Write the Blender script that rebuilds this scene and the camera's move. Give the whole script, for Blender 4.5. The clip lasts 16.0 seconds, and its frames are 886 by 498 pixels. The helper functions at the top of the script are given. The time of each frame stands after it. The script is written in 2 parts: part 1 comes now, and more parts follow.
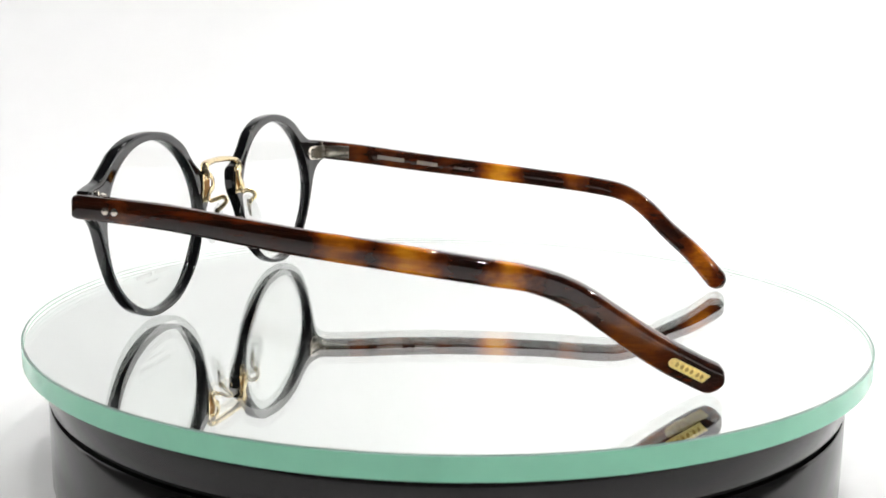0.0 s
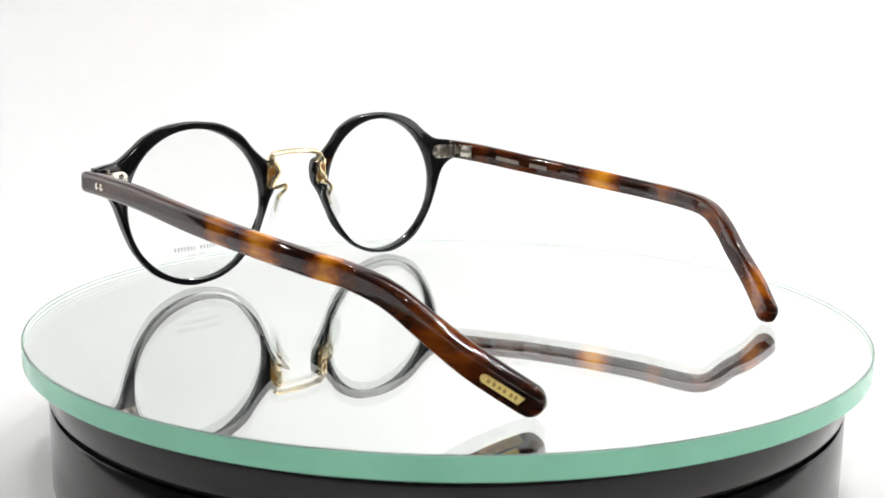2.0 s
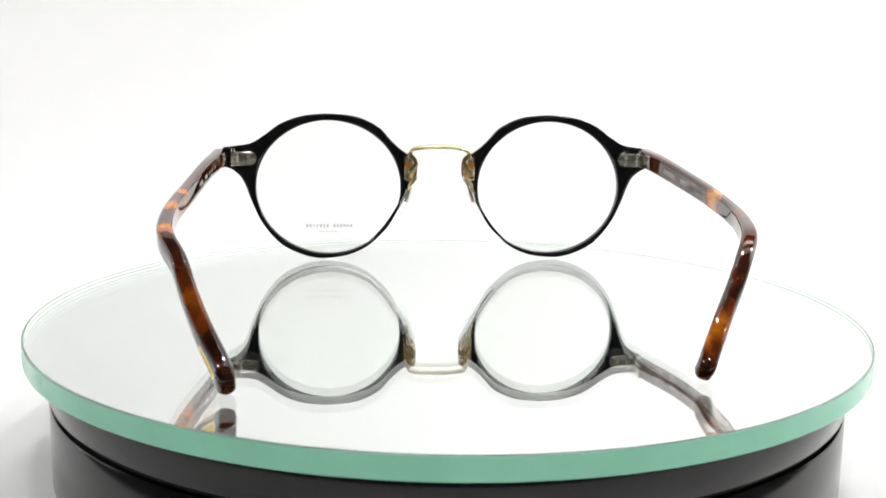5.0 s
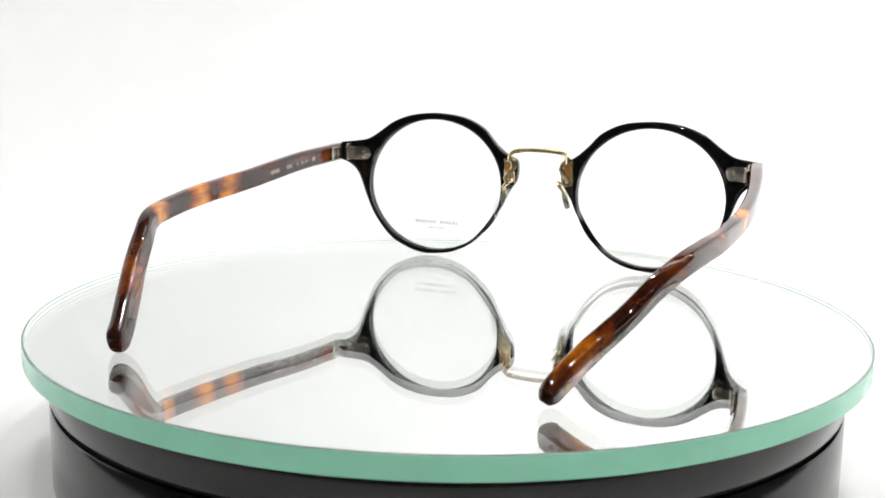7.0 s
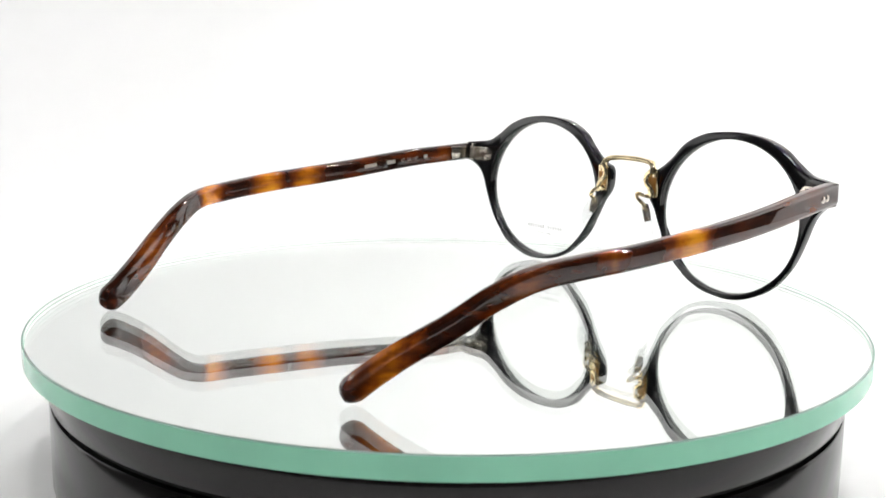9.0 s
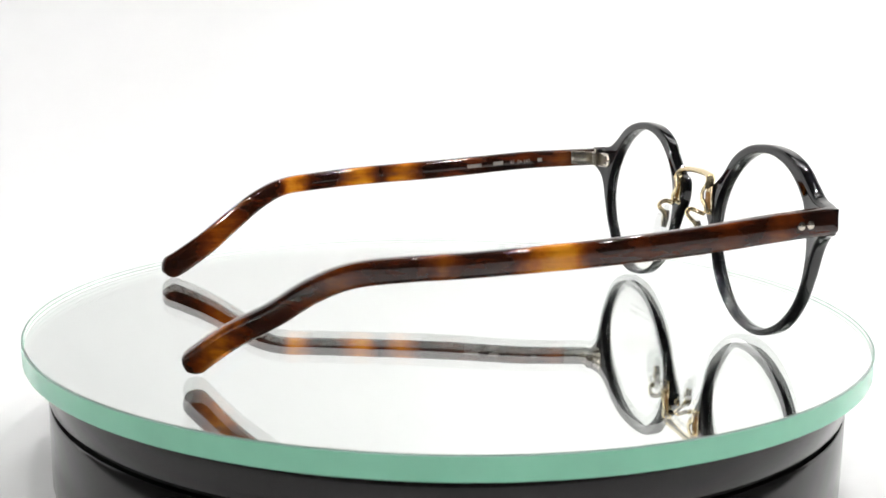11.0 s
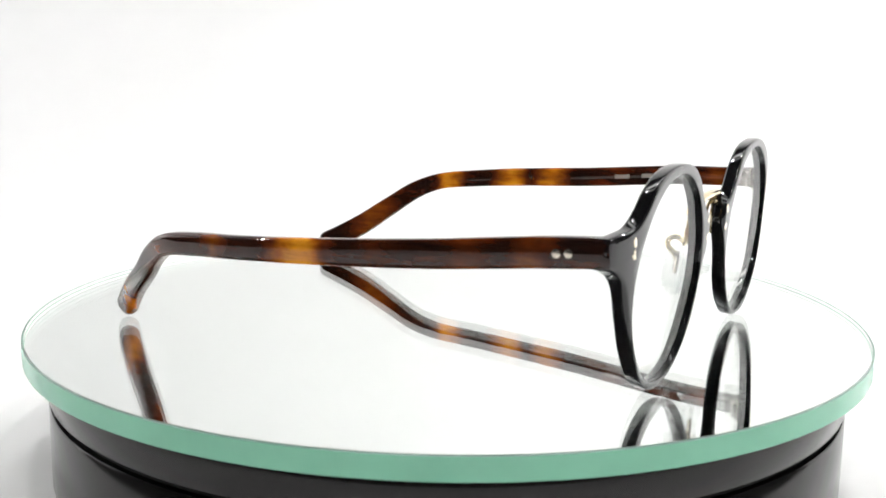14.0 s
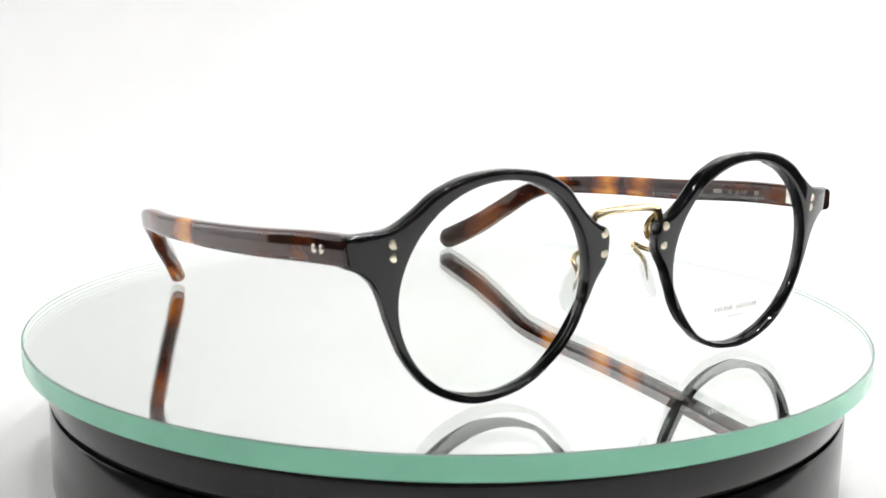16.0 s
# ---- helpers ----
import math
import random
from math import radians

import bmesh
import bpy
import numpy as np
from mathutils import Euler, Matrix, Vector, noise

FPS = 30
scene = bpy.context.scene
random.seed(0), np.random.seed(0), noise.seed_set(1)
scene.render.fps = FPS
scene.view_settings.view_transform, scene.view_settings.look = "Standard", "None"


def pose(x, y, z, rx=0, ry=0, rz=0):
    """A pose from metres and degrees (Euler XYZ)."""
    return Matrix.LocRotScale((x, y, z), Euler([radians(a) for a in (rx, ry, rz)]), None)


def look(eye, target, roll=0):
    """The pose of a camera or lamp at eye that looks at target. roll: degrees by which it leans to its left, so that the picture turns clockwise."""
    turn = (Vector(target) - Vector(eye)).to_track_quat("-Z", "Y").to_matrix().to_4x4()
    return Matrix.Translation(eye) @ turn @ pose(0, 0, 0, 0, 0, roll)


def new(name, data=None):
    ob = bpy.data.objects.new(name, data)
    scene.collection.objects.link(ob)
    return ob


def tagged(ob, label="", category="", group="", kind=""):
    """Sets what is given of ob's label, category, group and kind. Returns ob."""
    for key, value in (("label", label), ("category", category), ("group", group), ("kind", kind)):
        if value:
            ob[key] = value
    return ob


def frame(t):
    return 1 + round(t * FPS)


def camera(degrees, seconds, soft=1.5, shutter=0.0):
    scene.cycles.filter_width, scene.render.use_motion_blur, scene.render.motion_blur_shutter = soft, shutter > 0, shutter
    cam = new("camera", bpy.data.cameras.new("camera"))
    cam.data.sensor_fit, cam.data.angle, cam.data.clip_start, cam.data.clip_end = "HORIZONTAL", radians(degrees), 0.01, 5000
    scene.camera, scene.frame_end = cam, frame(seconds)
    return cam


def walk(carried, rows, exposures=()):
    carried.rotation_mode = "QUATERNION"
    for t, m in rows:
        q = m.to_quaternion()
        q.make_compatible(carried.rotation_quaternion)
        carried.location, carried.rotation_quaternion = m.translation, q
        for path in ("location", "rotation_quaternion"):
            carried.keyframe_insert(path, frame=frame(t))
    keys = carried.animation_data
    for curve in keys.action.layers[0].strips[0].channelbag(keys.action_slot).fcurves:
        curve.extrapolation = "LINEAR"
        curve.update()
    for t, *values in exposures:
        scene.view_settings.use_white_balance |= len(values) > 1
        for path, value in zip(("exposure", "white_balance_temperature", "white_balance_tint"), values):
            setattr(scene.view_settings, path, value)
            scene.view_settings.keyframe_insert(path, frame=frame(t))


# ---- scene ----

U = 0.00106            # one plan unit (a hundredth of the mirror disc's radius) in metres

# ---- camera ----
EYE = (0.0, -271.62 * U, 66.51 * U)
PITCH, YAW = radians(10.723), radians(-0.298)
AIM = (EYE[0] + math.sin(YAW) * math.cos(PITCH), EYE[1] + math.cos(YAW) * math.cos(PITCH), EYE[2] - math.sin(PITCH))
cam = camera(43.252, 16.0, soft=1.6)
cam.data.dof.use_dof, cam.data.dof.focus_distance, cam.data.dof.aperture_fstop = True, 0.295, 48.0
walk(cam, [(0.0, look(EYE, AIM, 0.84)), (16.0, look(EYE, AIM, 0.84))])

TURN_START, TURN_RATE = 72.93, 13.602      # degrees, degrees a second (clockwise from above)

# ---- world and light ----
world = bpy.data.worlds.new("studio_world")
scene.world = world
world.use_nodes = True
world.node_tree.nodes["Background"].inputs[0].default_value = (0.9, 0.95, 1.0, 1)
world.node_tree.nodes["Background"].inputs[1].default_value = 0.12


def area_lamp(name, x, y, z, tx, ty, tz, sx, sy, watts, colour):
    data = bpy.data.lights.new(name, "AREA")
    data.shape, data.size, data.size_y = "RECTANGLE", sx * U, sy * U
    data.energy, data.color = watts, colour
    ob = new(name, data)
    ob.matrix_world = look((x * U, y * U, z * U), (tx * U, ty * U, tz * U))
    return ob


area_lamp("back_lamp", 120, 230, 500, 120, 290, 0, 420, 60, 0.4, (1.0, 0.995, 0.985))
for sx, y, watts in ((-1, 110, 0.27), (1, 210, 0.22)):
    area_lamp("low_lamp", sx * 422, y, 75, sx * 120, y, 10, 290, 200, watts, (1.0, 1.0, 1.0))
scene.view_settings.exposure = 0.04


# ---- materials ----
class Nodes:
    def __init__(self, name):
        self.mat = bpy.data.materials.new(name)
        self.mat.use_nodes = True
        self.tree = self.mat.node_tree
        self.bsdf = self.tree.nodes["Principled BSDF"]
        self.out = self.tree.nodes["Material Output"]

    def add(self, kind, **props):
        n = self.tree.nodes.new(kind)
        for key, value in props.items():
            setattr(n, key, value)
        return n

    def link(self, a, b):
        self.tree.links.new(a, b)

    def put(self, key, value):
        self.bsdf.inputs[key].default_value = value

    def coords(self, sx=1.0, sy=1.0, sz=1.0):
        tc = self.add("ShaderNodeTexCoord")
        mp = self.add("ShaderNodeMapping")
        mp.inputs["Scale"].default_value = (sx, sy, sz)
        self.link(tc.outputs["Object"], mp.inputs["Vector"])
        return mp.outputs["Vector"]

    def noise(self, vec, scale, detail=3.0, rough=0.55):
        n = self.add("ShaderNodeTexNoise")
        n.inputs["Scale"].default_value = scale
        n.inputs["Detail"].default_value = detail
        n.inputs["Roughness"].default_value = rough
        self.link(vec, n.inputs["Vector"])
        return n.outputs["Fac"]

    def ramp(self, fac, stops):
        r = self.add("ShaderNodeValToRGB")
        els = r.color_ramp.elements
        while len(els) < len(stops):
            els.new(0.5)
        for e, (at, col) in zip(els, stops):
            e.position, e.color = at, (*col, 1) if len(col) == 3 else col
        self.link(fac, r.inputs["Fac"])
        return r.outputs["Color"]

    def math(self, op, a, b=None, c=None, clamp=False):
        n = self.add("ShaderNodeMath", operation=op)
        n.use_clamp = clamp
        for i, v in enumerate((a, b, c)):
            if v is None:
                continue
            if isinstance(v, (int, float)):
                n.inputs[i].default_value = v
            else:
                self.link(v, n.inputs[i])
        return n.outputs[0]

    def mix(self, fac, a, b):
        n = self.add("ShaderNodeMix", data_type="RGBA")
        for sock, v in ((n.inputs[0], fac), (n.inputs[6], a), (n.inputs[7], b)):
            if isinstance(v, tuple):
                sock.default_value = (*v, 1)
            elif isinstance(v, (int, float)):
                sock.default_value = v
            else:
                self.link(v, sock)
        return n.outputs[2]

    def bump(self, height, strength, distance):
        b = self.add("ShaderNodeBump")
        b.inputs["Strength"].default_value = strength
        b.inputs["Distance"].default_value = distance
        self.link(height, b.inputs["Height"])
        self.link(b.outputs["Normal"], self.bsdf.inputs["Normal"])


def paper_material():
    n = Nodes("white_paper")
    v = n.coords()
    n.link(n.ramp(n.noise(v, 9, 4), [(0.3, (0.83, 0.83, 0.835)), (0.7, (0.87, 0.87, 0.87))]), n.bsdf.inputs["Base Color"])
    n.put("Roughness", 0.8)
    n.put("Specular IOR Level", 0.2)
    n.bump(n.noise(v, 900, 2), 0.05, 0.0003)
    return n.mat


def tortoise_material(name, patches, seed):
    """Tortoiseshell acetate: near-black and red-brown streaks with amber patches at the given places along the temple."""
    n = Nodes(name)
    k = 1 / U
    v = n.coords(k, k, k)
    shift = n.add("ShaderNodeMapping")
    shift.inputs["Location"].default_value = (seed * 13.1, seed * 7.7, seed * 3.3)
    n.link(v, shift.inputs["Vector"])
    s = shift.outputs["Vector"]
    long_streak = n.add("ShaderNodeMapping")
    long_streak.inputs["Scale"].default_value = (0.5, 0.22, 1.0)
    n.link(s, long_streak.inputs["Vector"])
    streak = n.noise(long_streak.outputs["Vector"], 0.28, 4, 0.6)
    wide = n.add("ShaderNodeMapping")
    wide.inputs["Scale"].default_value = (3.0, 1.0, 1.2)
    n.link(s, wide.inputs["Vector"])
    warp = n.noise(wide.outputs["Vector"], 0.13, 3, 0.55)
    thin = n.add("ShaderNodeMapping")
    thin.inputs["Scale"].default_value = (1.6, 0.12, 2.2)
    n.link(s, thin.inputs["Vector"])
    streak = n.math("ADD", n.math("MULTIPLY", streak, 0.7), n.math("MULTIPLY", n.noise(thin.outputs["Vector"], 0.5, 3, 0.6), 0.3))
    sep = n.add("ShaderNodeSeparateXYZ")
    n.link(v, sep.inputs[0])
    y = n.math("ADD", sep.outputs[1], n.math("MULTIPLY", n.math("SUBTRACT", warp, 0.5), 9.0))
    total = None
    for centre, width, strength in patches:
        d = n.math("ABSOLUTE", n.math("SUBTRACT", y, centre))
        b = n.math("SUBTRACT", 1.0, n.math("DIVIDE", d, width), None, True)
        b = n.math("MULTIPLY", n.math("MULTIPLY", b, b), n.math("SUBTRACT", 3.0, n.math("MULTIPLY", b, 2.0)))
        b = n.math("MULTIPLY", b, strength)
        total = b if total is None else n.math("MAXIMUM", total, b)
    amber = n.math("MULTIPLY", total, n.math("ADD", 0.15, n.math("MULTIPLY", streak, 1.55)), None, True)
    base = n.ramp(streak, [(0.34, (0.004, 0.0016, 0.0011)), (0.47, (0.015, 0.0036, 0.0018)), (0.58, (0.05, 0.0095, 0.0024)), (0.74, (0.15, 0.027, 0.004))])
    warm = n.ramp(amber, [(0.0, (0.05, 0.009, 0.002)), (0.35, (0.17, 0.033, 0.003)), (0.7, (0.40, 0.11, 0.004)), (1.0, (0.68, 0.26, 0.012))])
    n.link(n.mix(n.math("MULTIPLY", amber, 1.35, None, True), base, warm), n.bsdf.inputs["Base Color"])
    n.link(n.ramp(n.noise(v, 1.4, 3), [(0.35, (0.025, 0.025, 0.025)), (0.75, (0.06, 0.06, 0.06))]), n.bsdf.inputs["Roughness"])
    n.put("IOR", 1.56)
    return n.mat


def simple(name, colour, rough, metal=0.0, vary=0.12, scale=400.0, bump=0.0):
    n = Nodes(name)
    v = n.coords()
    lo = tuple(max(0.0, c * (1 - vary)) for c in colour)
    hi = tuple(min(1.0, c * (1 + vary)) for c in colour)
    f = n.noise(v, scale, 4)
    n.link(n.ramp(f, [(0.3, lo), (0.7, hi)]), n.bsdf.inputs["Base Color"])
    n.link(n.ramp(n.noise(v, scale * 0.35, 3), [(0.3, (rough * 0.75,) * 3), (0.75, (rough * 1.35,) * 3)]), n.bsdf.inputs["Roughness"])
    n.put("Metallic", metal)
    if bump:
        n.bump(f, bump, 0.0002)
    return n.mat


def clear_material(name, tint, gloss_rough, base_gloss):
    n = Nodes(name)
    n.tree.nodes.remove(n.bsdf)
    see = n.add("ShaderNodeBsdfTransparent")
    see.inputs[0].default_value = (*tint, 1)
    shine = n.add("ShaderNodeBsdfGlossy")
    shine.inputs["Roughness"].default_value = gloss_rough
    weight = n.add("ShaderNodeLayerWeight")
    weight.inputs[0].default_value = 0.5
    mixer = n.add("ShaderNodeMixShader")
    n.link(n.math("ADD", base_gloss, n.math("MULTIPLY", n.math("POWER", weight.outputs["Facing"], 5.0), 0.5)), mixer.inputs[0])
    n.link(see.outputs[0], mixer.inputs[1])
    n.link(shine.outputs[0], mixer.inputs[2])
    n.link(mixer.outputs[0], n.out.inputs["Surface"])
    return n.mat


def glass_material(name, tint, rough, ior):
    n = Nodes(name)
    n.put("Base Color", (*tint, 1))
    n.put("Transmission Weight", 1.0)
    n.put("Roughness", rough)
    n.put("IOR", ior)
    return n.mat


def glow_material(name, colour, strength):
    n = Nodes(name)
    n.put("Base Color", (*colour, 1))
    n.put("Emission Color", (*colour, 1))
    n.put("Emission Strength", strength)
    return n.mat


PAPER = paper_material()
TORTOISE_LEFT = tortoise_material("tortoiseshell_left", [(50, 7, 0.4), (1, 9, 0.85), (-13, 10, 0.9), (-32, 7, 0.9), (-54, 14, 0.45)], 1.0)
TORTOISE_RIGHT = tortoise_material("tortoiseshell_right", [(51, 7, 0.4), (39, 8, 0.33), (22, 9, 0.26), (4, 11, 1.0), (-18, 7, 0.5), (-36, 10, 0.42), (-58, 9, 0.65)], 2.0)
BLACK = simple("black_acetate", (0.003, 0.003, 0.0036), 0.045, vary=0.2, scale=250)
BLACK.node_tree.nodes["Principled BSDF"].inputs["IOR"].default_value = 1.56
INLAY = simple("brown_inlay", (0.34, 0.16, 0.04), 0.15, 0.3, 0.2, 900)
GOLD = simple("pale_gold", (0.82, 0.68, 0.42), 0.15, 1.0, 0.12, 900, 0.15)
RIVET = simple("pale_rivet", (0.86, 0.78, 0.62), 0.3, 0.95, 0.1, 900, 0.1)
SILVER = simple("hinge_metal", (0.66, 0.61, 0.53), 0.2, 1.0, 0.15, 900, 0.15)
PLAQUE = simple("brass_plaque", (0.92, 0.72, 0.27), 0.42, 0.9, 0.15, 1200, 0.35)
# Plaque's brass darkened: shade of the embossed relief put into the colour.
RELIEF_SHADE = simple("brass_relief_shade", (0.50, 0.34, 0.10), 0.5, 0.8, 0.15, 1200)
PRINT_DIM = simple("dull_print", (0.22, 0.19, 0.17), 0.4)
PRINT = simple("pale_print", (0.25, 0.23, 0.21), 0.5)
ETCH = simple("grey_print", (0.52, 0.52, 0.52), 0.5)
LENS = clear_material("demo_lens", (0.985, 0.99, 0.985), 0.02, 0.02)
PAD = clear_material("clear_silicone", (0.945, 0.95, 0.95), 0.03, 0.07)
MIRROR_TOP = glass_material("clear_float_glass", (0.99, 1.0, 0.993), 0.0, 1.5)
MIRROR = simple("silvering", (0.96, 0.98, 0.965), 0.0, 1.0, 0.004, 20)
# Pale colour that stands in for light reflected inside the glass edge.
EDGE_REFLECTION = simple("painted_edge_reflection", (0.86, 0.90, 0.88), 0.6, 0.0, 0.01, 60)
GREEN_EDGE = simple("green_glass_edge", (0.27, 0.67, 0.47), 0.18, 0.0, 0.05, 60)
# Grey lines painted on that ring to draw the disc's far edge.
REFLECTION_LINE = simple("painted_reflection_line", (0.17, 0.19, 0.18), 0.5, 0.0, 0.05, 60)
ARRIS = simple("ground_arris", (0.20, 0.36, 0.29), 0.4, 0.0, 0.06, 300)
PLASTIC = simple("dark_plastic", (0.0085, 0.0075, 0.0073), 0.12, 0.0, 0.15, 300, 0.02)
PLASTIC.node_tree.nodes["Principled BSDF"].inputs["Specular IOR Level"].default_value = 0.33
GROOVE = simple("groove_black", (0.004, 0.004, 0.004), 0.6)
DARK_WALL = simple("dark_grey_cloth", (0.03, 0.03, 0.031), 0.8, 0.0, 0.2, 60)
LED = glow_material("led_white", (1.0, 0.99, 0.97), 1020.0)
LED_BAR = simple("aluminium_bar", (0.75, 0.75, 0.76), 0.35, 1.0)


# ---- mesh helpers ----
def part(name, bm, material, parent=None, label="", smooth=True, scale=True):
    """Links a bmesh in plan units as one mesh object, under parent if there is one."""
    if scale:
        bmesh.ops.scale(bm, vec=(U, U, U), verts=bm.verts)
    bmesh.ops.recalc_face_normals(bm, faces=bm.faces)
    me = bpy.data.meshes.new(name)
    bm.to_mesh(me)
    bm.free()
    mats = material if isinstance(material, (list, tuple)) else [material]
    for m in mats:
        me.materials.append(m)
    if smooth:
        for p in me.polygons:
            p.use_smooth = True
        me.set_sharp_from_angle(angle=radians(38))
    ob = new(name, me)
    if parent is not None:
        ob.parent = parent
    if label:
        ob["label"] = label
    return ob


def lathe(profile, seg=192, close=False, slots=None):
    """Turns a profile of (radius, z) round the z axis."""
    bm = bmesh.new()
    rings = []
    for r, z in profile:
        if r < 1e-6:
            rings.append([bm.verts.new((0, 0, z))])
        else:
            rings.append([bm.verts.new((r * math.cos(2 * math.pi * i / seg), r * math.sin(2 * math.pi * i / seg), z)) for i in range(seg)])
    for j in range(len(rings) - 1):
        a, b = rings[j], rings[j + 1]
        for i in range(seg):
            k = (i + 1) % seg
            if len(a) == 1 and len(b) == 1:
                continue
            if len(a) == 1:
                f = bm.faces.new((a[0], b[i], b[k]))
            elif len(b) == 1:
                f = bm.faces.new((a[i], b[0], a[k]))
            else:
                f = bm.faces.new((a[i], b[i], b[k], a[k]))
            if slots:
                f.material_index = slots[j]
    return bm


def box(x0, x1, y0, y1, z0, z1, bevel=0.0, seg=2):
    bm = bmesh.new()
    bmesh.ops.create_cube(bm, size=1.0)
    bmesh.ops.transform(bm, matrix=Matrix.Translation(((x0 + x1) / 2, (y0 + y1) / 2, (z0 + z1) / 2)) @ Matrix.Diagonal((x1 - x0, y1 - y0, z1 - z0, 1)), verts=bm.verts)
    if bevel:
        bmesh.ops.bevel(bm, geom=bm.edges[:], offset=bevel, segments=seg, affect="EDGES", profile=0.5)
    return bm


def rod(a, b, r, seg=14, bevel=0.0):
    bm = bmesh.new()
    a, b = Vector(a), Vector(b)
    bmesh.ops.create_cone(bm, cap_ends=True, segments=seg, radius1=r, radius2=r, depth=(b - a).length)
    if bevel:
        rim = [e for e in bm.edges if abs(e.verts[0].co.z - e.verts[1].co.z) < 1e-6]
        bmesh.ops.bevel(bm, geom=rim, offset=bevel, segments=2, affect="EDGES", profile=0.5)
    q = (b - a).to_track_quat("Z", "Y").to_matrix().to_4x4()
    bmesh.ops.transform(bm, matrix=Matrix.Translation((a + b) / 2) @ q, verts=bm.verts)
    return bm


def spline(points, n):
    """n + 1 samples of a smooth curve through the points (tuples of any length)."""
    pts = [np.array(p, float) for p in points]
    lens = [0.0]
    for p, q in zip(pts, pts[1:]):
        lens.append(lens[-1] + float(np.linalg.norm((q - p)[:3])) ** 0.5)
    m = [(pts[min(i + 1, len(pts) - 1)] - pts[max(i - 1, 0)]) / (lens[min(i + 1, len(pts) - 1)] - lens[max(i - 1, 0)]) for i in range(len(pts))]
    res = []
    for k in range(n + 1):
        t = lens[-1] * k / n
        i = max(j for j in range(len(pts) - 1) if lens[j] <= t + 1e-12)
        h = lens[i + 1] - lens[i]
        s = (t - lens[i]) / h
        res.append((2 * s**3 - 3 * s**2 + 1) * pts[i] + (s**3 - 2 * s**2 + s) * h * m[i] + (-2 * s**3 + 3 * s**2) * pts[i + 1] + (s**3 - s**2) * h * m[i + 1])
    return res


def tube(points, radius, n=40, seg=10, flat=1.0, flat_axis=None):
    """A round or flattened wire along a smooth curve; radius may be a function of 0..1."""
    pts = [Vector(p[:3]) for p in spline(points, n)]
    bm = bmesh.new()
    rings = []
    side = None
    for i, p in enumerate(pts):
        tan = (pts[min(i + 1, n)] - pts[max(i - 1, 0)]).normalized()
        if flat_axis is not None:
            side = (Vector(flat_axis) - tan * tan.dot(Vector(flat_axis))).normalized()
        elif side is None:
            side = tan.orthogonal().normalized()
        else:
            side = (side - tan * tan.dot(side)).normalized()
        up = tan.cross(side)
        r = radius(i / n) if callable(radius) else radius
        rings.append([bm.verts.new(p + side * math.cos(2 * math.pi * k / seg) * r * flat + up * math.sin(2 * math.pi * k / seg) * r) for k in range(seg)])
    for a, b in zip(rings, rings[1:]):
        for k in range(seg):
            bm.faces.new((a[k], a[(k + 1) % seg], b[(k + 1) % seg], b[k]))
    bm.faces.new(rings[0])
    bm.faces.new(rings[-1])
    return bm


def thing(name, label, category, kind="", group=""):
    return tagged(new(name), label, category, group, kind)


# ---- the light tent ----
FLOOR = -37.0
W, FRONT, BACK, TOP = 430.0, -420.0, 420.0, 520.0


def backdrop():
    """One sheet of white paper: floor, curve and back."""
    bm = bmesh.new()
    prof = [(FRONT, FLOOR), (150.0, FLOOR)]
    for i in range(1, 17):
        a = i / 16 * math.pi / 2
        prof.append((150 + 270 * math.sin(a), FLOOR + 270 * (1 - math.cos(a))))
    prof.append((BACK, TOP))
    low = [[bm.verts.new((x, y, z)) for y, z in prof] for x in (-W, W)]
    out = [[bm.verts.new((x, y + (4 if z > FLOOR + 1 else 0), z - 4)) for y, z in prof] for x in (-W, W)]
    for i in range(len(prof) - 1):
        bm.faces.new((low[0][i], low[0][i + 1], low[1][i + 1], low[1][i]))
        bm.faces.new((out[0][i], out[0][i + 1], out[1][i + 1], out[1][i]))
        for s in (0, 1):
            bm.faces.new((low[s][i], low[s][i + 1], out[s][i + 1], out[s][i]))
    bm.faces.new((low[0][0], low[1][0], out[1][0], out[0][0]))
    bm.faces.new((low[0][-1], low[1][-1], out[1][-1], out[0][-1]))
    return tagged(part("backdrop", bm, PAPER), "seamless white paper sweep, evenly lit", "backdrop", kind="structure")


backdrop()
for name, x0, x1, split, white_back in (("wall_west", -W - 6, -W - 0.5, 60.0, True), ("wall_east", W + 0.5, W + 6, 60.0, True)):
    near, far = (DARK_WALL, PAPER) if white_back else (PAPER, DARK_WALL)
    words = {PAPER: "plain white reflector beside the table", DARK_WALL: "plain dark grey cloth wall"}
    tagged(part(name, box(x0, x1, split, BACK + 8, FLOOR - 6, TOP + 6), far, smooth=False), words[far], "wall", kind="structure")
    tagged(part(name + "_2", box(x0, x1, FRONT - 6, split - 0.5, FLOOR - 6, TOP + 6), near, smooth=False), words[near], "wall", kind="structure")
tagged(part("wall_south", box(-W - 0.3, W + 0.3, FRONT - 6, FRONT - 0.5, FLOOR - 6, TOP + 6), DARK_WALL, smooth=False), "plain dark grey wall before the table", "wall", kind="structure")
tagged(part("ceiling", box(-W - 0.3, W + 0.3, FRONT - 0.3, BACK + 8, TOP + 0.5, TOP + 6), DARK_WALL, smooth=False), "plain dark grey ceiling", "ceiling", kind="structure")


def led_strip(x, y, z, along_y, places):
    """A strip light: a slim housing with round white diodes below it."""
    root = thing("led_strip", "slim aluminium strip light with a row of white diodes", "lamp", group="strip lights round the table")
    root.matrix_world = pose(x * U, y * U, z * U, 0, 0, 90 if along_y else 0)
    part("housing", box(places[0] - 24, places[-1] + 24, -20, 20, 5.2, 16, 2), LED_BAR, root)
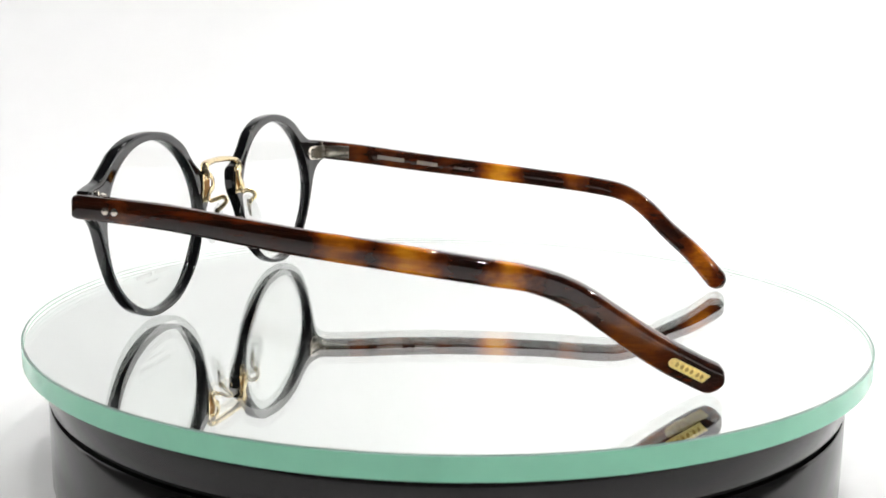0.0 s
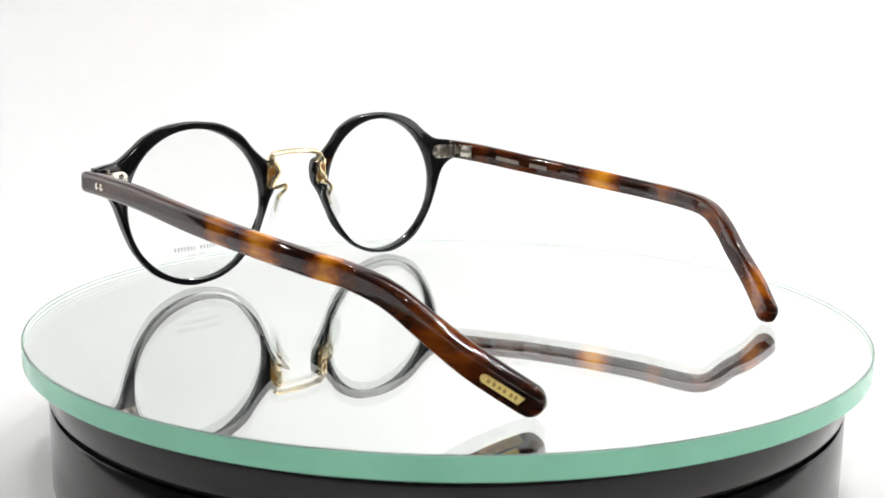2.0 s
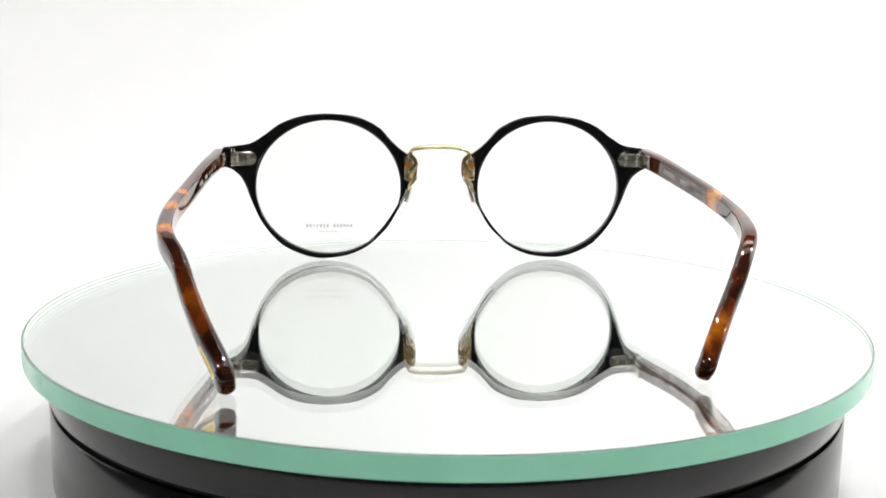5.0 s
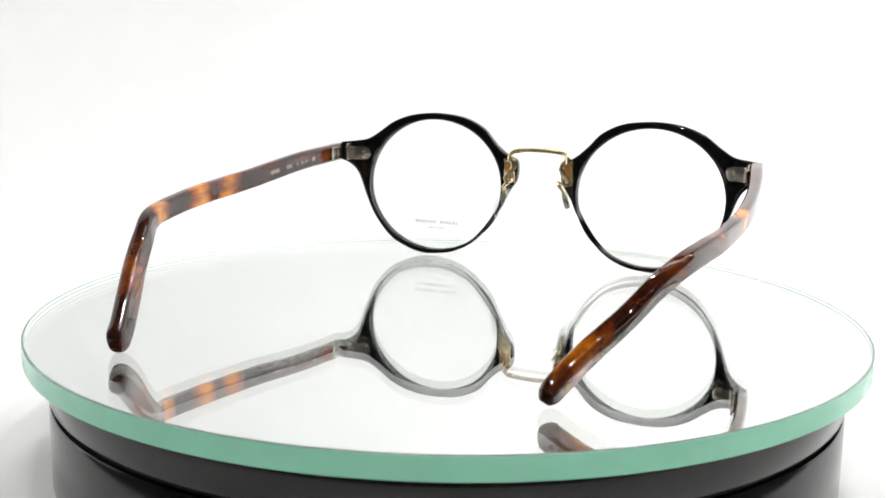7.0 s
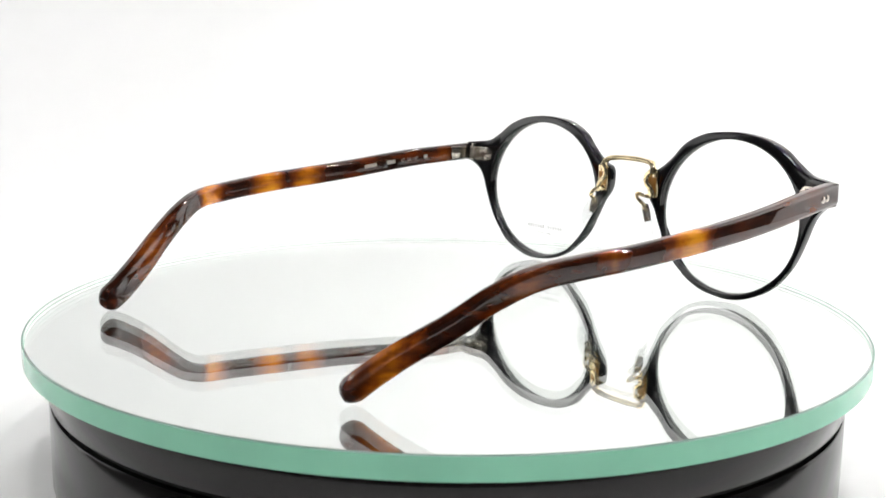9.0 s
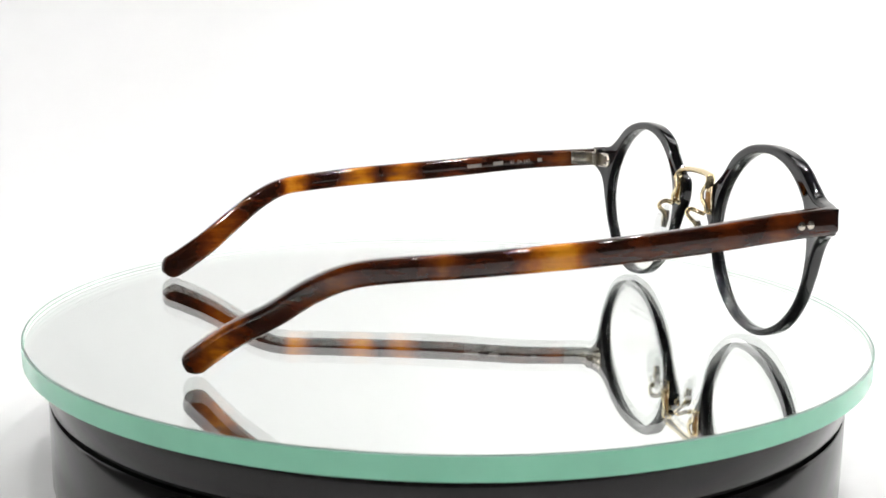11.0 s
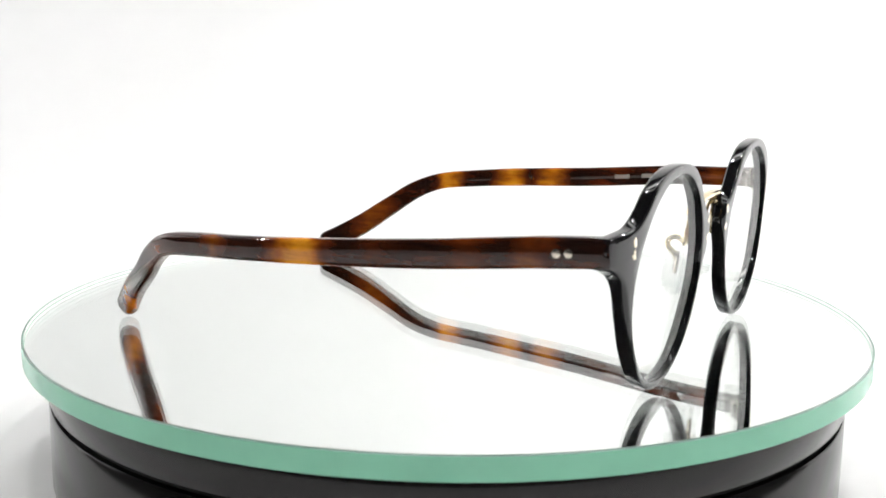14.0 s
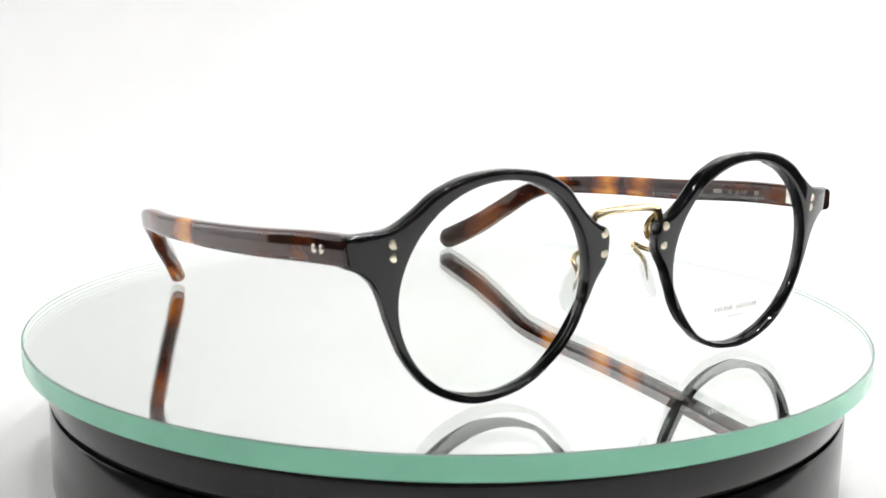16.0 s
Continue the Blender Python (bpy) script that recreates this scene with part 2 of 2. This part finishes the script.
    for p in places:
        bm = bmesh.new()
        bmesh.ops.create_uvsphere(bm, u_segments=16, v_segments=8, radius=6.5)
        bmesh.ops.scale(bm, vec=(1, 1, 0.3), verts=bm.verts)
        bmesh.ops.translate(bm, vec=(p, 0, 3), verts=bm.verts)
        part("diode", bm, LED, root)


led_strip(0, -200, 470, False, [-130, -30, 110, 210])
led_strip(60, 130, 470, False, [-90, 90, 230])
led_strip(-370, 0, 330, True, [10])
led_strip(370, 0, 330, True, [-60, 90])


# ---- turntable ----
def turntable():
    root = thing("turntable", "round dark glossy plastic display turntable", "turntable")
    part("body", lathe([(0, -36.9), (91.5, -36.9), (93.2, -36.5), (94.4, -35.4), (94.9, -33.5), (94.9, -15.6), (94.6, -15.2), (93.0, -15.0), (0, -15.0)]), PLASTIC, root)
    part("gap_ring", lathe([(0, -15.3), (93.4, -15.3), (93.4, -13.7), (0, -13.7)]), GROOVE, root, "black gap below the turning top")
    top = part("platter", lathe([(0, -14.0), (93.4, -14.0), (94.6, -13.8), (94.9, -13.4), (94.9, -5.9), (94.5, -5.3), (93.8, -5.05), (0, -5.05)]), PLASTIC, root, "turning top of dark plastic")
    return root, top


def mirror_disc():
    """A thick round mirror, silvered below, with a ground green edge."""
    root = thing("mirror_disc", "thick round glass mirror with pale green edge", "mirror")
    plate = part("glass_plate", lathe([(0, 0), (50, 0), (99.75, 0)], 256), MIRROR_TOP, root, "clear top of the glass")
    plate.visible_shadow = False
    part("edge", lathe([(99.75, 0), (100, -0.25), (100, -4.6), (99.3, -5.02)], 256, slots=[1, 0, 0]), [GREEN_EDGE, ARRIS], root, "pale green ground glass edge")
    # Added ring: internal reflection as pale colour, bordered by two painted grey lines.
    part("edge_reflection_ring", lathe([(99.45, -0.05), (99.45, -0.7), (99.45, -4.1), (99.45, -4.85)], 256, slots=[1, 0, 1]), [EDGE_REFLECTION, REFLECTION_LINE], root, "added pale ring standing in for reflection inside the glass edge")
    part("silvering", lathe([(0, -4.9), (50, -4.9), (99.3, -4.9), (99.3, -5.0), (0, -5.0)], 256), MIRROR, root, "silvered back of the mirror")
    return root


TURNTABLE, PLATTER = turntable()
DISC = mirror_disc()


# ---- spectacles ----
MID = 2.32                        # the bridge's middle, sideways
LENS_U, LENS_Z = 33.22, 21.9      # lens centre from the middle, and above the mirror
LENS_A, LENS_B = 21.5, 19.93
TILT = 0.05                      # the front leans: its lower edge further back


def front_y(u, z, side=0):
    return 64.24 + TILT * z - 0.0002 * u * u - 0.012 * max(0.0, u - 50.0) ** 2 + 0.015 * side * u


def out(side, u):
    """Sideways place of a point of the front."""
    return MID + side * u


def outer_outline():
    pts = [(64.0, 33.52), (60.5, 33.91), (56.2, 34.59), (52.1, 37.02), (47.9, 40.04), (42.3, 42.28), (35.8, 43.25), (29.98, 43.15), (23.98, 42.18), 
           (18.18, 39.36), (14.53, 35.56), (12.1, 33.32), (9.73, 31.67), (7.54, 30.7), (6.72, 29.14), (6.72, 25.83), (7.36, 23.69), (9.45, 20.68), 
           (11.73, 16.0), (15.84, 9.68), (20.9, 4.52), (26.51, 1.7), (32.13, 0.68), (37.0, 0.63), (42.6, 2.19), (48.0, 5.3), (53.0, 11.24), 
           (56.0, 17.56), (57.8, 22.52), (59.2, 25.05), (61.4, 27.0), (63.9, 28.07)]
    return [(u, z + 0.5 * z / 43) for u, z in pts]


def rim_mesh(side):
    """One half of the front: an acetate rim with endpiece and nose tab, rounded all round."""
    pts = outer_outline()
    dense = [(p[0], p[1]) for p in spline([(a, b, 0) for a, b in pts], 190)]
    # close across the endpiece's outer end
    for i in range(1, 6):
        s = i / 6
        dense.append((63.9 + 0.1 * s + 0.25 * math.sin(math.pi * s), 28.40 + 5.51 * s))
    n = len(dense)
    depth = 3.1
    bm = bmesh.new()
    rings = []
    for i, (u, z) in enumerate(dense):
        a = math.atan2((z - LENS_Z) / LENS_B, (u - LENS_U) / LENS_A)
        inner = Vector((LENS_U + LENS_A * math.cos(a), LENS_Z + LENS_B * math.sin(a)))
        outer = Vector((u, z))
        pu, pz = dense[i - 1]
        qu, qz = dense[(i + 1) % n]
        nrm = Vector((qz - pz, -(qu - pu)))
        if nrm.dot(outer - inner) < 0:
            nrm = -nrm
        nrm.normalize()
        d = (outer - inner).normalized()
        prof = []
        ro, ri = 0.75, 0.3
        # back edge to front edge round the outside, then the inside
        for j in range(5):
            b = j / 4 * math.pi / 2
            prof.append((outer - nrm * ro * (1 - math.sin(b)), -depth + ro * (1 - math.cos(b))))
        for j in range(5):
            b = j / 4 * math.pi / 2
            prof.append((outer - nrm * ro * (1 - math.cos(b)), -ro + ro * math.sin(b)))
        o1, i1 = outer - nrm * ro, inner + d * ri
        for j in range(1, 5):
            prof.append((o1.lerp(i1, j / 5), 0.0))
        for j in range(3):
            b = j / 2 * math.pi / 2
            prof.append((inner + d * ri * (1 - math.sin(b)), -ri * (1 - math.cos(b))))
        prof.append((inner + d * 0.02, -depth * 0.42))
        prof.append((inner + d * 0.45, -depth * 0.5))
        prof.append((inner + d * 0.02, -depth * 0.58))
        for j in range(3):
            b = j / 2 * math.pi / 2
            prof.append((inner + d * ri * (1 - math.cos(b)), -depth + ri * (1 - math.sin(b))))
        for j in range(1, 5):
            prof.append((i1.lerp(o1, j / 5), -depth))
        ring = []
        for p, dy in prof:
            ring.append(bm.verts.new((out(side, p.x), front_y(p.x, p.y, side) + dy + 1.05, p.y)))
        rings.append(ring)
    m = len(rings[0])
    for i in range(n):
        a, b = rings[i], rings[(i + 1) % n]
        for j in range(m):
            k = (j + 1) % m
            bm.faces.new((a[j], b[j], b[k], a[k]))
    return bm


def lens_mesh(side):
    bm = bmesh.new()
    seg, rows = 72, 6
    faces = []
    for y0 in (0.7, -0.7):
        grid = [[bm.verts.new((MID + side * LENS_U, front_y(LENS_U, LENS_Z, side) + y0 - 0.5 + 0.55, LENS_Z))]]
        for r in range(1, rows + 1):
            ring = []
            for i in range(seg):
                a = 2 * math.pi * i / seg
                f = r / rows
                u, z = LENS_U + (LENS_A + 0.3) * f * math.cos(a), LENS_Z + (LENS_B + 0.3) * f * math.sin(a)
                ring.append(bm.verts.new((out(side, u), front_y(u, z, side) + y0 - 0.5 + 0.55 * (1 - f * f), z)))
            grid.append(ring)
        faces.append(grid)
        for i in range(seg):
            bm.faces.new((grid[0][0], grid[1][i], grid[1][(i + 1) % seg]))
        for r in range(1, rows):
            for i in range(seg):
                k = (i + 1) % seg
                bm.faces.new((grid[r][i], grid[r + 1][i], grid[r + 1][k], grid[r][k]))
    for i in range(seg):
        k = (i + 1) % seg
        bm.faces.new((faces[0][-1][i], faces[1][-1][i], faces[1][-1][k], faces[0][-1][k]))
    return bm


# y, distance of the middle of the section from the bridge's middle, height of it, height of the section
TEMPLE_RIGHT = [(64.4, 62.26, 31.37, 5.47), (51.77, 63.98, 30.46, 5.62), (31.5, 65.96, 28.42, 5.45), (10.55, 66.75, 26.75, 5.14), (-11.01, 65.77, 25.2, 4.87), (-23.98, 63.72, 24.32, 4.81),
                (-33.36, 61.39, 22.97, 4.69), (-40.31, 57.85, 19.58, 4.75), (-47.05, 53.67, 14.41, 4.82), (-55.24, 48.43, 8.85, 5.17), (-61.25, 44.42, 3.7, 5.53), (-63.52, 42.86, 1.14, 5.8)]
TEMPLE_LEFT = [(61.9, 65.11, 30.91, 5.11), (52.01, 65.4, 30.51, 5.12), (37.45, 66.12, 29.74, 5.24), (12.41, 67.23, 27.32, 5.39), (-11.02, 67.78, 25.56, 5.25), (-26.97, 66.71, 24.04, 4.95),
                (-35.6, 64.75, 22.85, 4.81), (-42.68, 61.4, 19.82, 5.17), (-49.94, 58.37, 14.63, 5.62), (-57.22, 54.76, 9.14, 6.13), (-64.71, 50.85, 4.5, 6.41), (-69.74, 48.81, 2.04, 6.36)]


def temple_half(y):
    """Half a temple's thickness: slimmer before the bend."""
    return float(np.interp(y, (-60, -35, -10, 30, 50, 60), (1.9, 1.85, 1.5, 1.5, 1.7, 1.85)))


def temple_frames(rows, n=320):
    got = []
    sm = spline([(r[1], r[0], r[2], r[3]) for r in rows], n)
    for i, s in enumerate(sm):
        a, b = sm[max(i - 1, 0)], sm[min(i + 1, n)]
        tan = Vector((b - a)[:3]).normalized()
        side = Vector((1, 0, 0))
        side = (side - tan * tan.dot(side)).normalized()
        up = side.cross(tan)
        if up.z < 0:
            up = -up
        got.append((Vector(s[:3]), tan, side, up, s[3]))
    return got


def temple_mesh(side, rows):
    fr = temple_frames(rows)
    bm = bmesh.new()
    rings = []
    length = [0.0]
    for a, b in zip(fr, fr[1:]):
        length.append(length[-1] + (b[0] - a[0]).length)
    for i, (p, tan, s, up, h) in enumerate(fr):
        left = length[-1] - length[i]
        f = 1.0
        if left < 3.0:
            f = math.sqrt(max(0.0, 1 - ((3.0 - left) / 3.0) ** 2))
            f = max(f, 0.06)
        half = temple_half(p.y)
        hh, tt = h / 2 * f, half * (0.45 + 0.55 * f if f < 1 else 1)
        if length[i] < 0.8:
            hh, tt = hh - 0.2 * (0.8 - length[i]), tt - 0.2 * (0.8 - length[i])
        ring = []
        r = min(float(np.interp(left, (3, 12, 45), (1.6, 1.3, 1.1))), tt, hh) * 0.98
        for cu, cv, a0 in ((tt - r, hh - r, 0), (-(tt - r), hh - r, 90), (-(tt - r), -(hh - r), 180), (tt - r, -(hh - r), 270)):
            for j in range(7):
                a = radians(a0 + j * 15)
                v = p + s * (cu + r * math.cos(a)) + up * (cv + r * math.sin(a))
                ring.append(bm.verts.new((MID + side * v.x, v.y, v.z)))
        rings.append(ring)
    m = len(rings[0])
    for a, b in zip(rings, rings[1:]):
        for j in range(m):
            k = (j + 1) % m
            bm.faces.new((a[j], b[j], b[k], a[k]))
    bm.faces.new(rings[0])
    bm.faces.new(rings[-1])
    return bm


def temple_at(rows, y):
    return min(temple_frames(rows), key=lambda f: abs(f[0].y - y))


def on_temple(side, rows, y0, y1, v0, v1, lift, thick, inner, rounded=False):
    """A small plate on a temple's outer or inner face, between two places along it."""
    f = temple_at(rows, (y0 + y1) / 2)
    ca, cb = temple_at(rows, y0), temple_at(rows, y1)
    sgn = -1 if inner else 1
    ln = (cb[0] - ca[0]).length
    if rounded:
        bm = bmesh.new()
        k = (v1 - v0) / ln / 2
        loop = [(0.5 - k + k * math.cos(a), 0.5 * math.sin(a)) for a in [radians(-90 + 15 * i) for i in range(13)]]
        loop += [(-c, -d) for c, d in loop]
        rims = [[bm.verts.new((x, c, d)) for c, d in loop] for x in (-0.5, 0.5)]
        bm.faces.new(rims[0])
        bm.faces.new(rims[1])
        for i in range(len(loop)):
            bm.faces.new((rims[0][i], rims[0][i - 1], rims[1][i - 1], rims[1][i]))
    else:
        bm = box(-0.5, 0.5, -0.5, 0.5, -0.5, 0.5)
    for v in bm.verts:
        q = f[0] + f[1] * (v.co.y * ln) + f[3] * ((v0 + v1) / 2 + v.co.z * (v1 - v0)) + f[2] * sgn * (temple_half(f[0].y) + lift + v.co.x * thick)
        v.co = (MID + side * q.x, q.y, q.z)
    return bm


def back_leaf(side, u0, u1, z0, z1, thick):
    """A thin metal leaf with one round end that follows the back of the rim."""
    bm = bmesh.new()
    r, zc = (z1 - z0) / 2, (z0 + z1) / 2
    loop = [(u0 + r - r * math.cos(a), zc + r * math.sin(a)) for a in [radians(-90 + 15 * i) for i in range(13)]]
    loop += [(u0 + r + (u1 - u0 - r) * i / 6, z1) for i in range(1, 7)] + [(u1 - (u1 - u0 - r) * i / 6, z0) for i in range(0, 6)]
    back = [bm.verts.new((MID + side * u, front_y(u, z, side) - 2.05 - thick, z)) for u, z in loop]
    mid = [bm.verts.new((MID + side * (u + (0.12 if u < u0 + r else 0)), front_y(u, z, side) - 2.05 - thick - 0.12, zc + (z - zc) * 0.93)) for u, z in loop]
    low = [bm.verts.new((MID + side * u, front_y(u, z, side) - 1.9, z)) for u, z in loop]
    k = len(loop)
    for a, b in ((low, back), (back, mid)):
        for i in range(k):
            bm.faces.new((a[i], a[(i + 1) % k], b[(i + 1) % k], b[i]))
    c = bm.verts.new((MID + side * (u0 + u1) / 2, front_y((u0 + u1) / 2, zc, side) - 2.05 - thick - 0.12, zc))
    for i in range(k):
        bm.faces.new((mid[i], mid[(i + 1) % k], c))
    return bm


def front_disc(side, u, z, r, proud):
    y = front_y(u, z, side) + 1.05
    return rod((MID + side * u, y - 0.6, z), (MID + side * u, y + proud, z), r, 18, 0.12)


def writing(text, size, name, parent, place, material):
    cu = bpy.data.curves.new(name, "FONT")
    cu.body, cu.size, cu.extrude = text, size * U, 0.02 * U
    tmp = bpy.data.objects.new(name, cu)
    me = bpy.data.meshes.new_from_object(tmp)
    bpy.data.objects.remove(tmp)
    me.materials.append(material)
    ob = new(name, me)
    ob.parent = parent
    ob.matrix_basis = place
    return ob


def spectacles():
    root = thing("spectacles", "round black glasses, open, with tortoiseshell temples and gold bridge", "glasses")
    for side in (-1, 1):
        rows = TEMPLE_RIGHT if side > 0 else TEMPLE_LEFT
        rim = part("rim", rim_mesh(side), BLACK, root, "glossy black acetate rim")
        glass = part("lens", lens_mesh(side), LENS, root, "clear demo lens")
        glass.visible_shadow = False
        for u, z, r in ((56.0, 32.4, 0.95), (55.9, 30.2, 0.95), (8.4, 30.1, 0.95), (8.2, 26.2, 0.95)):
            part("rivet", front_disc(side, u, z, r, 0.03), RIVET, rim, "pale gold rivet")
        temple = part("temple", temple_mesh(side, rows), TORTOISE_RIGHT if side > 0 else TORTOISE_LEFT, root, "polished tortoiseshell temple")
        for y in ((57.8, 55.7) if side > 0 else (53.8, 51.6)):
            f = temple_at(rows, y)
            p = f[0] + f[2] * temple_half(y)
            a, b = p - f[2] * 0.6, p + f[2] * 0.16
            part("rivet", rod((MID + side * a.x, y, a.z), (MID + side * b.x, y, b.z), 0.85, 18, 0.12), SILVER, temple, "silver temple rivet")
        # hinge: two plates, barrels and a screw
        yb = front_y(57, 30, side) + 1.05 - 3.1
        hinge = part("hinge", back_leaf(side, 54.4, 60.0, 28.5, 32.6, 0.5), SILVER, root, "bright metal hinge")
        for z in (31.4, 29.5):
            part("screw", rod((MID + side * 56.4, yb - 0.95, z), (MID + side * 56.4, yb + 0.2, z), 0.62, 14, 0.2), SILVER, hinge)
        f = temple_at(rows, 57.0)
        xi = f[0].x - temple_half(57)
        part("temple_plate", box(*sorted((MID + side * (xi - 0.5), MID + side * (xi + 0.1))), 52.5, yb - 0.3, f[0].z - 1.9, f[0].z + 1.9, 0.2), SILVER, hinge)
        for y in (54.0, 56.2):
            part("screw", rod((MID + side * (xi - 0.75), y, f[0].z), (MID + side * (xi - 0.2), y, f[0].z), 0.55, 14, 0.12), SILVER, hinge)
        yk = front_y(61.0, 30, side) - 2.75
        for i in range(5):
            z = 28.7 + i * 0.86
            part("barrel", rod((MID + side * 60.6, yk - 0.3, z), (MID + side * 60.6, yk - 0.3, z + 0.58), 1.25, 18, 0.16), SILVER, hinge)
        part("pin", rod((MID + side * 61.0, yk, 28.5), (MID + side * 61.0, yk, 33.6), 0.6, 14, 0.12), SILVER, hinge)
        # nose plate, pad arm and pad
        yn = front_y(7, 28, side) + 1.05 - 3.1
        plate = part("nose_plate", box(*sorted((MID + side * 7.3, MID + side * 10.7)), yn - 0.5, yn + 0.1, 24.2, 31.4, 0.3), GOLD, root, "gold plate behind the nose tab")
        part("inlay", box(*sorted((MID + side * 7.6, MID + side * 10.3)), yn - 0.62, yn - 0.3, 25.9, 29.8, 0.1), INLAY, plate, "brown lacquer inlay")
        for z in (30.5, 25.1):
            part("stud", rod((MID + side * 9.6, yn - 0.8, z), (MID + side * 9.6, yn - 0.3, z), 0.6, 14, 0.15), GOLD, plate)
        X = lambda u: MID + side * u
        strap = [(X(8.8), yn - 0.9, 31.6), (X(7.8), yn - 1.1, 30.6), (X(7.3), yn - 1.3, 29.2), (X(7.9), yn - 1.4, 27.7), (X(9.2), yn - 1.3, 26.6), (X(9.7), yn - 1.2, 25.4), (X(9.0), yn - 1.5, 24.4)]
        part("strap", tube(strap, 0.36, 48, 12, 2.3, (1, 0, 0.35 * side)), GOLD, root, "flat gold strap curved like an S")
        part("pad_arm", tube([(X(9.0), yn - 1.5, 24.4), (X(7.6), yn - 2.6, 24.9), (X(7.2), yn - 4.2, 25.4), (X(7.9), yn - 5.4, 24.6), (X(9.0), yn - 5.0, 23.4), (X(9.2), yn - 3.8, 22.3), (X(9.3), yn - 3.0, 20.8)], 0.5, 48, 12, 1.2), GOLD, root, "curled gold wire arm of a nose pad")
        pad = bmesh.new()
        bmesh.ops.create_uvsphere(pad, u_segments=28, v_segments=18, radius=1.0)
        for v in pad.verts:
            t = v.co.z
            w = 1.0 + 0.25 * (-t)
            v.co = Vector((v.co.x * 1.0, v.co.y * 2.8 * w, t * 5.6))
        bmesh.ops.transform(pad, matrix=Matrix.Translation((X(9.9), yn - 3.1, 19.0)) @ Euler((radians(-8), radians(-side * 20), radians(side * 28))).to_matrix().to_4x4(), verts=pad.verts)
        pob = part("nose_pad", pad, PAD, root, "clear silicone nose pad")
        pob.visible_shadow = False
        part("pad_core", tube([(X(8.9), yn - 3.0, 22.6), (X(9.5), yn - 3.05, 20.6), (X(10.2), yn - 3.15, 18.0)], lambda s: 0.3 + 0.1 * math.sin(s * math.pi), 20, 10, 2.6), SILVER, pob, "metal core inside the clear pad")
    # the bridge: an arched bar with chased notches
    yb = front_y(6, 32)
    bar = [(MID + a, yb + b, c) for a, b, c in ((-9.0, -2.6, 30.6), (-8.9, -2.3, 32.0), (-8.3, -1.9, 33.0), (-7.0, -1.5, 33.6), (-3.0, -1.2, 34.0), (3.0, -1.2, 34.0), (7.0, -1.5, 33.6), (8.3, -1.9, 33.0), (8.9, -2.3, 32.0), (9.0, -2.6, 30.6))]
    part("bridge", tube(bar, lambda s: 0.74 + 0.03 * math.sin(s * 26), 160, 14, 1.65, (0, 1, 0)), GOLD, root, "arched pale gold bridge with chased edges")
    # brass plaque on the left temple's tip, with a row of raised marks
    pl = part("plaque", on_temple(-1, TEMPLE_LEFT, -59.4, -66.9, -0.95, 1.1, 0.03, 0.16, False, True), PLAQUE, root, "small brass plaque inlaid near the tip", smooth=False)
    # The marks' relief shade is painted as a darker brass.
    for i in range(6):
        y = -60.4 - i * 0.95
        part("mark", on_temple(-1, TEMPLE_LEFT, y, y - 0.55, -0.4, 0.55, 0.13, 0.1, False, True), RELIEF_SHADE, pl, smooth=False)
    # printed marks inside the temples
    for a, b in ((20.5, 25.2), (28.2, 31.4)):
        part("print_bar", on_temple(-1, TEMPLE_LEFT, a, b, -0.55, 0.55, 0.03, 0.03, True), PRINT, root, "pale printed marks", smooth=False)
    part("print_bar", on_temple(-1, TEMPLE_LEFT, 42.2, 43.5, -0.55, 0.55, 0.03, 0.03, True), PRINT, root, smooth=False)
    for a, b in ((46, 35.5), (31.5, 25)):
        part("print_bar", on_temple(1, TEMPLE_RIGHT, a, b, -0.6, 0.6, 0.03, 0.03, True), PRINT_DIM, root, smooth=False)
    f = temple_at(TEMPLE_LEFT, 37.4)
    ax = Vector((-f[1].x, f[1].y, f[1].z)) * (1 if f[1].y > 0 else -1)
    up = Vector((-f[3].x, f[3].y, f[3].z))
    p0 = Vector((MID - (f[0].x - temple_half(37.4) - 0.06), f[0].y, f[0].z)) - ax * 4.0 - up * 0.6
    rot = Matrix((ax, up, ax.cross(up))).transposed().to_4x4()
    writing("47  24 147", 1.5, "size_print", root, Matrix.Translation(p0 * U) @ rot, PRINT)
    f = temple_at(TEMPLE_RIGHT, 19.0)
    ax, up = f[1] * (1 if f[1].y < 0 else -1), f[3]
    p0 = Vector((MID + f[0].x - temple_half(19.0) - 0.06, f[0].y, f[0].z)) - up * 0.5
    writing("Limited Edition", 1.5, "edition_print", root, Matrix.Translation(p0 * U) @ Matrix((ax, up, ax.cross(up))).transposed().to_4x4(), PRINT_DIM)
    # faint maker's mark on the left lens, as bars
    for z, a, b, h in ((9.5, 26.2, 40.6, 1.1), (7.9, 30.5, 36.2, 0.6)):
        k = 14
        for i in range(k):
            if i == 6:
                continue
            u0, u1 = a + (b - a) * i / k, a + (b - a) * (i + 0.45) / k
            yy = front_y((u0 + u1) / 2, z, -1) + 0.72
            part("lens_print", box(*sorted((MID - u0, MID - u1)), yy - 0.02, yy + 0.02, z, z + h), ETCH, root, smooth=False)
    return root


GLASSES = spectacles()


# ---- what turns ----
def turned(t):
    """Degrees at t seconds: an even turn."""
    return TURN_START - TURN_RATE * t


def motions():
    times = [i * 0.5 for i in range(33)]
    for ob in (GLASSES, DISC, PLATTER):
        walk(ob, [(t, pose(0, 0, 0, 0, 0, turned(t))) for t in times])


motions()
